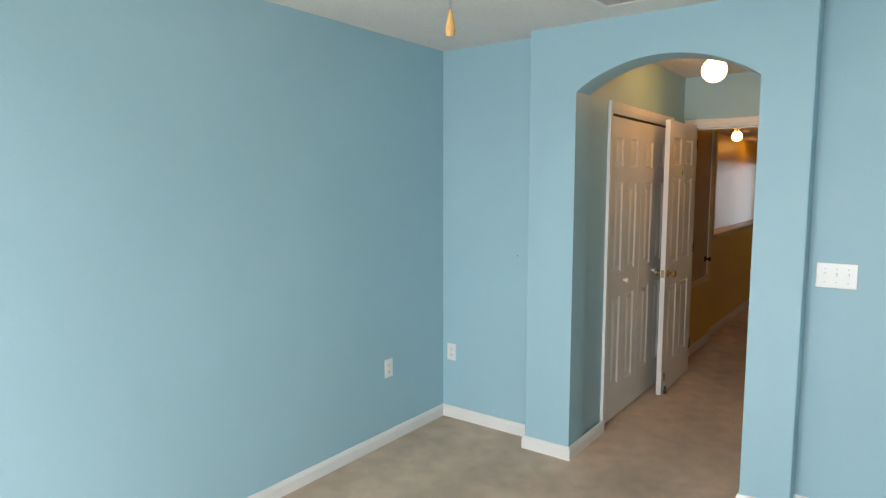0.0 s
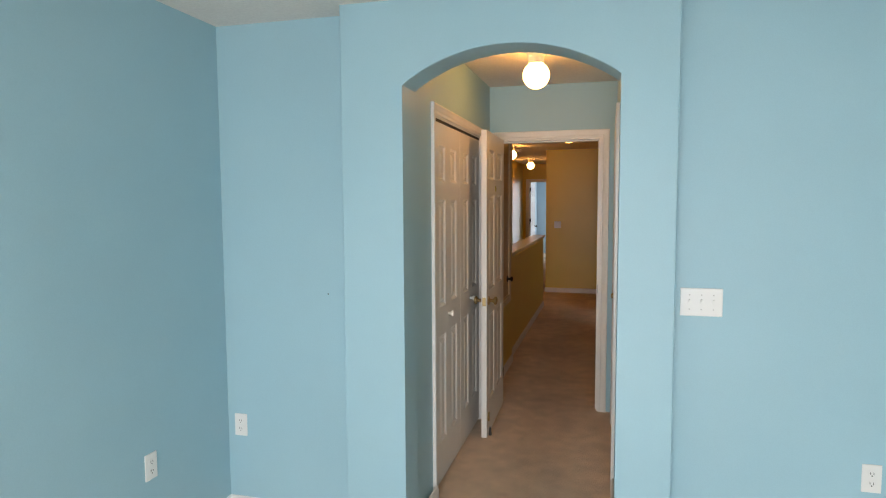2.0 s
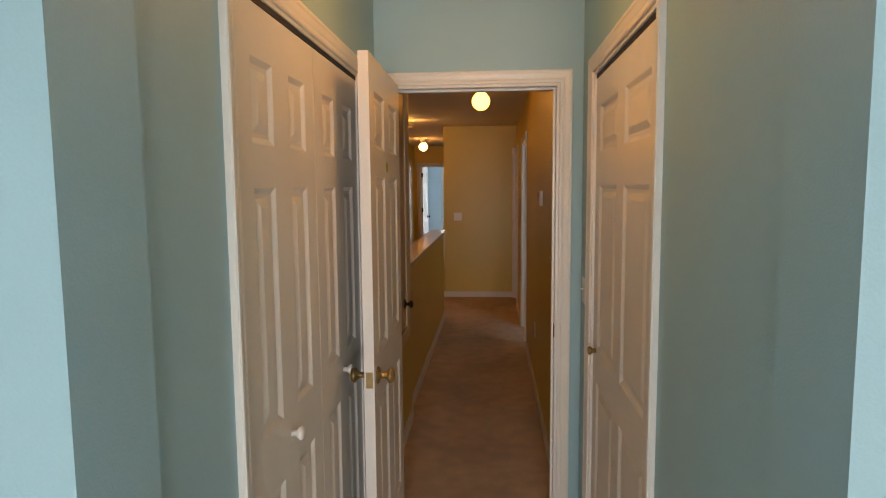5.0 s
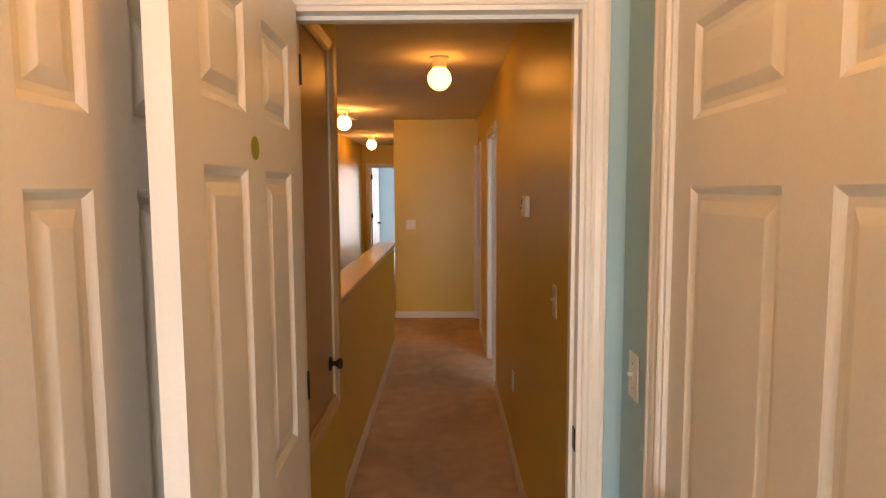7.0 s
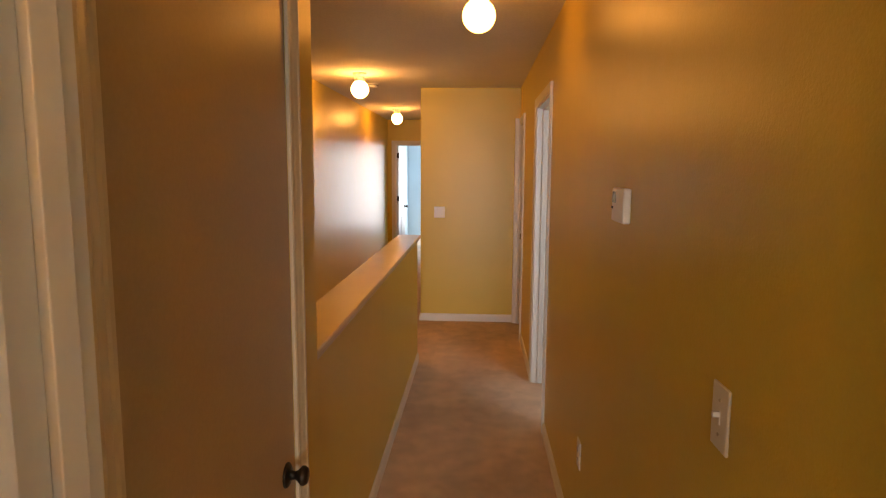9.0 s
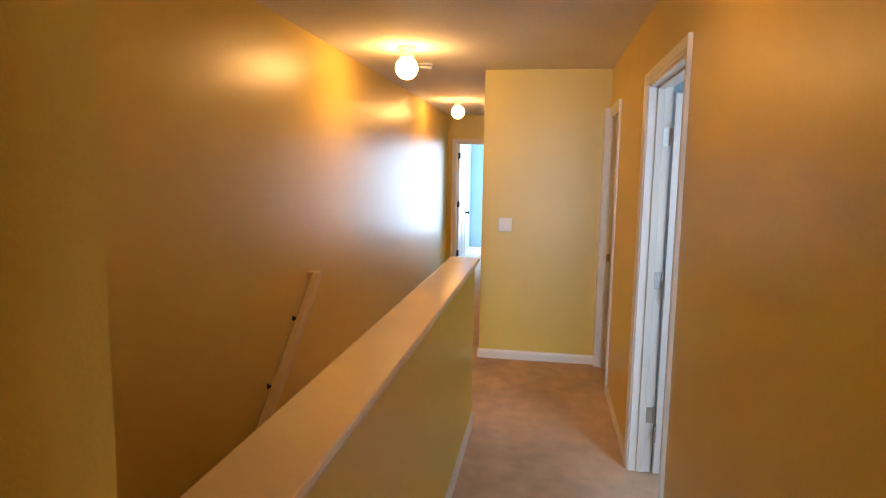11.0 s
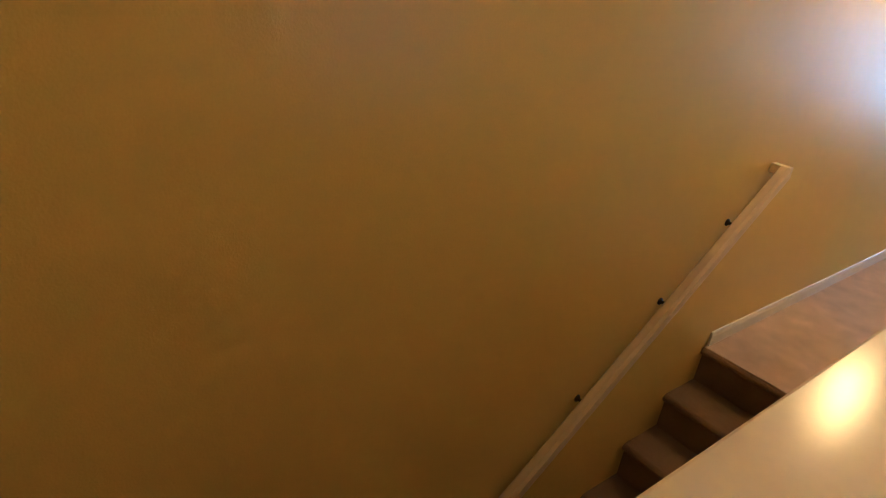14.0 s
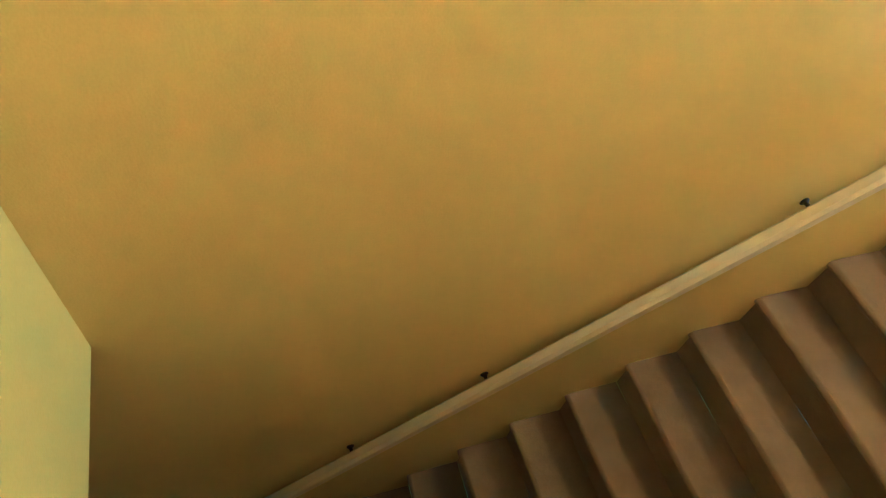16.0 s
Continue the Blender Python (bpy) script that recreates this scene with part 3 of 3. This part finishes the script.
def door_furniture(door, w, z, t=0.035, mat=BRASS, label="aged brass door knob", hinges=(0.33, 1.09, 1.83), hinge_mat=BRONZE):
    for s in (1, -1):
        part("knob", lathe(knob_mesh(), pose(w - 0.062, s * t / 2, z, -90 * s, 0, 0), 28), mat, door, label, smooth=True)
    part("latch_plate", box(w - 0.0005, w + 0.0015, -0.012, 0.012, z - 0.028, z + 0.028, 0.0005), mat, door)
    for hz in hinges:
        bm = lathe([(0.006, -0.045), (0.006, 0.045)], pose(-0.003, -t / 2 - 0.004, hz), 12)
        add_box(bm, -0.0015, 0.0005, -t / 2, t / 2 - 0.004, hz - 0.044, hz + 0.044)
        part("hinge", bm, hinge_mat, door, "butt hinge with a knuckle")
    return door


# the bedroom door stands open against the closet
door = holder("door_1", pose(-0.345, 1.967, 0.028, 0, 0, -89.0), "white six-panel door standing open beside the closet", "door", kind="structure")
door_leaf(door, 0.745, 2.01, stile=0.100, mid=0.115, rows=((0.22, 0.80), (0.965, 1.595), (1.692, 1.885)))
door_furniture(door, 0.745, 0.905)
bm = bmesh.new()
add_lathe(bm, [(0.026, 0.0), (0.026, 0.0008), (0.024, 0.0012), (0.0, 0.0012)], Matrix.Diagonal((1, 1, 0.85, 1)) @ pose(0, 0, 0, -90, 0, 0), 28)
part("sticker", bm, material("green_sticker", (0.30, 0.33, 0.03), 0.4, mottle=0.08, scale=60), door, "round yellow-green sticker", at=pose(0.385, 0.0178, 1.642))
stop = part("door_stop", box(0.690, 0.712, 0.0175, 0.030, 0.10, 0.16, 0.003), BRASS, door, "kick-down door stop with a black rubber tip")
for hz in (0.24, 1.062, 1.905):
    part("hinge", box(-0.3465, -0.3405, DY0 + 0.064, DY0 + 0.0735, hz - 0.040, hz + 0.040, 0.0025), BRONZE, bpy.data.objects["door_frame"], "dark bronze hinge")
part("rubber_tip", lathe([(0.0, -0.026), (0.010, -0.026), (0.011, -0.012), (0.008, 0.0), (0.006, 0.03), (0.0, 0.03)], pose(0.701, 0.034, 0.030), 14), SLOT, stop)
part("strike_plate", box(0.3695, 0.3725, DY0 + 0.004, DY0 + 0.034, 0.90, 0.96, 0.0005), BRONZE, bpy.data.objects["door_frame"], "dark strike plate")


# bifold closet doors, shut, with a dark track above
bif = holder("bifold_door", pose(VX0 - 0.020, LC0 + 0.02, 0.022), "pair of white moulded bifold closet doors, shut", "closet door", kind="structure")
lw = (LC1 - LC0 - 0.044) / 2
for i in range(2):
    leaf = holder("leaf", pose(0, i * (lw + 0.004), 0, 0, 0, 90), "", "")
    leaf.parent = bif
    leaf.matrix_basis = pose(0, i * (lw + 0.004), 0, 0, 0, 90)
    door_leaf(leaf, lw, 1.985, 0.032, stile=0.088, mid=0.120, rows=((0.22, 0.83), (0.99, 1.585), (1.685, 1.88)))
    part("pull", lathe([(0.009, 0.0), (0.008, 0.012), (0.016, 0.02), (0.018, 0.027), (0.012, 0.033), (0.0, 0.034)], pose(lw * (0.5 if i == 0 else 0.5), -0.016, 0.92, 90, 0, 0), 18), PLASTIC, leaf, "small white round pull", smooth=True)
part("track", box(-0.02, 0.018, 0.0, LC1 - LC0 - 0.04, CT - 0.056, CT - 0.041), TRACK, bif, "dark track")

cd = holder("closet_door", pose(VX1 + 0.024, RC0 + 0.021, 0.022, 0, 0, 90), "white six-panel closet door, shut", "closet door", kind="structure")
door_leaf(cd, RC1 - RC0 - 0.042, 1.985, 0.032, stile=0.085, mid=0.115, rows=((0.22, 0.80), (0.94, 1.585), (1.71, 1.89)))
part("pull", lathe([(0.009, 0.0), (0.008, 0.012), (0.016, 0.02), (0.018, 0.027), (0.012, 0.033), (0.0, 0.034)], pose(RC1 - RC0 - 0.11, 0.016, 0.92, -90, 0, 0), 18), BRASS, cd, "small brass pull", smooth=True)
part("track", box(0.0, RC1 - RC0 - 0.042, -0.02, 0.018, CT - 0.056, CT - 0.041), TRACK, cd, "dark track")

# side room door, opened into the room from the far jamb; far room door
door = holder("door_2", pose(HX1 + 0.125, RD1 - 0.030, 0.015, 0, 0, 2.0), "white six-panel door standing open into a side room", "door", kind="structure")
door_leaf(door, 0.80, 2.0)
door_furniture(door, 0.80, 0.92, mat=NICKEL, label="brushed nickel knob", hinge_mat=NICKEL, hinges=(0.22, 1.0, 1.80))
door = holder("door_3", pose(-1.398, FAR + 0.125, 0.015, 0, 0, 88.0), "white panelled door standing open into a bright room", "door", kind="structure")
door_leaf(door, 0.73, 2.0)
door_furniture(door, 0.73, 0.92, mat=BRONZE, label="dark knob")


# ---- raised cupboard in the hall ----
cup = holder("cupboard", pose(HX0, CUP0, 0), "tan raised wall cupboard with a flush door and cream moulded frame", "cupboard")
cw = CUP1 - CUP0
part("casing", add_casing(bmesh.new(), "x", 0.0, 1, 0.004, cw - 0.004, CUPZ0 + 0.004, CUPZ1 - 0.004, closed=True, width=1.15), RAILPAINT, cup, "cream moulded frame")
d = part("door", box(-0.030, 0.0, 0.006, cw - 0.006, CUPZ0 + 0.006, CUPZ1 - 0.006, 0.003), TAN, cup, "flush tan door")
part("knob", lathe(knob_mesh(0.05, 0.024), pose(0.0, cw - 0.078, 0.862, 0, 90, 0), 24), BRONZE, d, "dark bronze knob", smooth=True)
part("back", box(-0.138, -0.032, 0.0, cw, CUPZ0, CUPZ1), TRACK, cup)


# ---- globe lights ----
def globe_light(place, x, y, z, r=0.076):
    g = holder("ceiling_globe_light", pose(x, y, H), "lit white opal globe on a small white ceiling base", "ceiling light", "ceiling globe lights")
    part("base", lathe([(0.062, 0.0), (0.062, -0.012), (0.052, -0.024), (0.045, -0.04), (0.045, -(H - z) + r * 0.86)], n=32), PLASTIC, g, smooth=False)
    rings = [(r * math.sin(math.pi * i / 18), -r * math.cos(math.pi * i / 18)) for i in range(19)]
    rings[0], rings[-1] = (0.0, -r), (0.0, r)
    part("globe", lathe(rings, Matrix.Translation((0, 0, z - H)), 32), GLOBES[place], g, "glowing opal glass globe", smooth=True)
    return g


globe_light("vestibule", 0.030, 0.925, 2.300)
globe_light("hall", -0.007, 4.513, 2.306)
globe_light("landing", -1.045, 7.08, 2.300)
globe_light("corridor", -1.13, 10.23, 2.300)


# ---- switches, outlets and small fixtures ----
def plate(name, m, w, h, label, category, toggles=(), sockets=()):
    """A wall plate in its own x (along the wall) and z, proud towards -y."""
    p = holder(name, m, label, category)
    part("plate", box(-w / 2, w / 2, -0.006, 0.0, -h / 2, h / 2, 0.003), PLASTIC, p)
    for x in toggles:
        bm = box(x - 0.005, x + 0.005, -0.0075, -0.005, -0.012, 0.012, 0.0008)
        part("slot", bm, PLASTIC, p)
        bm = box(x - 0.004, x + 0.004, -0.018, -0.005, 0.001, 0.011, 0.0015)
        part("toggle", bm, PLASTIC, p)
        for z in (-0.03, 0.03):
            part("screw", lathe([(0.003, 0), (0.003, 0.0015), (0.0, 0.002)], pose(x, -0.006, z, 90, 0, 0), 10), NICKEL, p)
    for z in sockets:
        bm = lathe([(0.0165, 0.0), (0.0165, 0.0015), (0.0, 0.0018)], pose(0, -0.006, z, 90, 0, 0), 20)
        s = part("socket", bm, PLASTIC, p)
        for x in (-0.006, 0.006):
            part("slot", box(x - 0.001, x + 0.001, -0.0085, -0.007, z - 0.002, z + 0.007), SLOT, s)
        part("slot", lathe([(0.0025, 0.0), (0.0025, 0.001)], pose(0, -0.0075, z - 0.008, 90, 0, 0), 10), SLOT, s)
    return p


plate("light_switch", pose(0.815, BY1, 1.169), 0.163, 0.116, "white triple light switch plate on the blue wall", "light switch", (-0.046, 0.0, 0.046))
plate("outlet", pose(-1.347, BY1, 0.461), 0.07, 0.114, "white double outlet on the blue wall by the corner", "outlet", (), (-0.02, 0.02))
plate("outlet", pose(BX0, -0.556, 0.473, 0, 0, 90), 0.07, 0.114, "white blank outlet plate on the blue wall", "outlet", (), (-0.02, 0.02))
plate("outlet", pose(1.454, BY1, 0.494), 0.07, 0.114, "white double outlet below the switches", "outlet", (), (-0.02, 0.02))
plate("light_switch", pose(VX1, 1.890, 1.140, 0, 0, -90), 0.07, 0.114, "white single light switch between closet and door", "light switch", (0.0,))
plate("light_switch", pose(HX1, 2.60, 1.195, 0, 0, -90), 0.07, 0.114, "white single light switch on the golden wall", "light switch", (0.0,))
plate("outlet", pose(HX1, 3.97, 0.48, 0, 0, -90), 0.07, 0.114, "white outlet low on the golden wall", "outlet", (), (-0.02, 0.02))
plate("light_switch", pose(-0.403, HEND, 1.168), 0.115, 0.116, "white double light switch plate on the end wall", "light switch", (-0.023, 0.023))

th = holder("thermostat", pose(HX1, 3.365, 1.512, 0, 0, -90), "white wall thermostat with a small grey display", "thermostat")
part("body", box(-0.072, 0.072, -0.024, 0.0, -0.049, 0.049, 0.006), PLASTIC, th)
part("display", box(-0.056, -0.018, -0.0255, -0.023, 0.006, 0.038), SCREEN, th, "grey display")
part("button", box(-0.066, -0.050, -0.0265, -0.023, -0.012, -0.005, 0.001), SLOT, th)

# ---- ceiling details of the bedroom ----
cord = holder("pull_cord", pose(0.235, -2.225, H), "thin ceiling pull cord with a varnished wooden fob", "pull cord")
part("cord", lathe([(0.0022, 0.0), (0.0022, -0.485)], n=8), material("grey_cord", (0.25, 0.24, 0.22), 0.6), cord)
part("fob", lathe([(0.0, -0.482), (0.004, -0.484), (0.006, -0.498), (0.010, -0.515), (0.011, -0.526), (0.009, -0.536), (0.0, -0.539)], n=16), WOOD, cord, "tapered varnished wooden fob", smooth=True)
vent = holder("ceiling_vent", pose(-0.02, -0.47, H), "white metal ceiling vent with slanted slats", "vent")
for x0, x1, y0, y1 in ((-0.16, 0.16, -0.10, -0.08), (-0.16, 0.16, 0.08, 0.10), (-0.16, -0.14, -0.08, 0.08), (0.14, 0.16, -0.08, 0.08)):
    part("frame", box(x0, x1, y0, y1, -0.010, 0.0, 0.002), PLASTIC, vent)
part("backing", box(-0.14, 0.14, -0.08, 0.08, -0.002, 0.0), SLOT, vent)
for i in range(7):
    bm = bmesh.new()
    add_box(bm, -0.14, 0.14, -0.009, 0.009, -0.0008, 0.0008)
    part("slat", bm, PLASTIC, vent, at=pose(0, -0.066 + i * 0.022, -0.006, 35, 0, 0))

# ---- small things on wall and ceiling ----
smoke = holder("smoke_detector", pose(-1.05, 7.76, H), "round white smoke detector on the landing ceiling", "smoke detector")
part("base", lathe([(0.062, 0.0), (0.062, -0.010), (0.058, -0.013)], n=32), PLASTIC, smoke)
part("cover", lathe([(0.056, -0.013), (0.055, -0.028), (0.046, -0.037), (0.0, -0.039)], n=32), PLASTIC, smoke, smooth=True)
part("vent_ring", lathe([(0.0565, -0.015), (0.0565, -0.019)], n=32), SLOT, smoke)
nail = holder("nail", pose(-0.85, BY1, 1.147), "small dark nail sticking out of the blue wall", "nail")
part("head", lathe([(0.0035, 0.0), (0.0035, 0.0015), (0.0, 0.002)], pose(0, -0.006, 0, 90, 0, 0), 12), BRONZE, nail)
part("shank", lathe([(0.0014, -0.004), (0.0014, 0.007)], pose(0, 0, 0, 90, 0, 0), 8), BRONZE, nail)
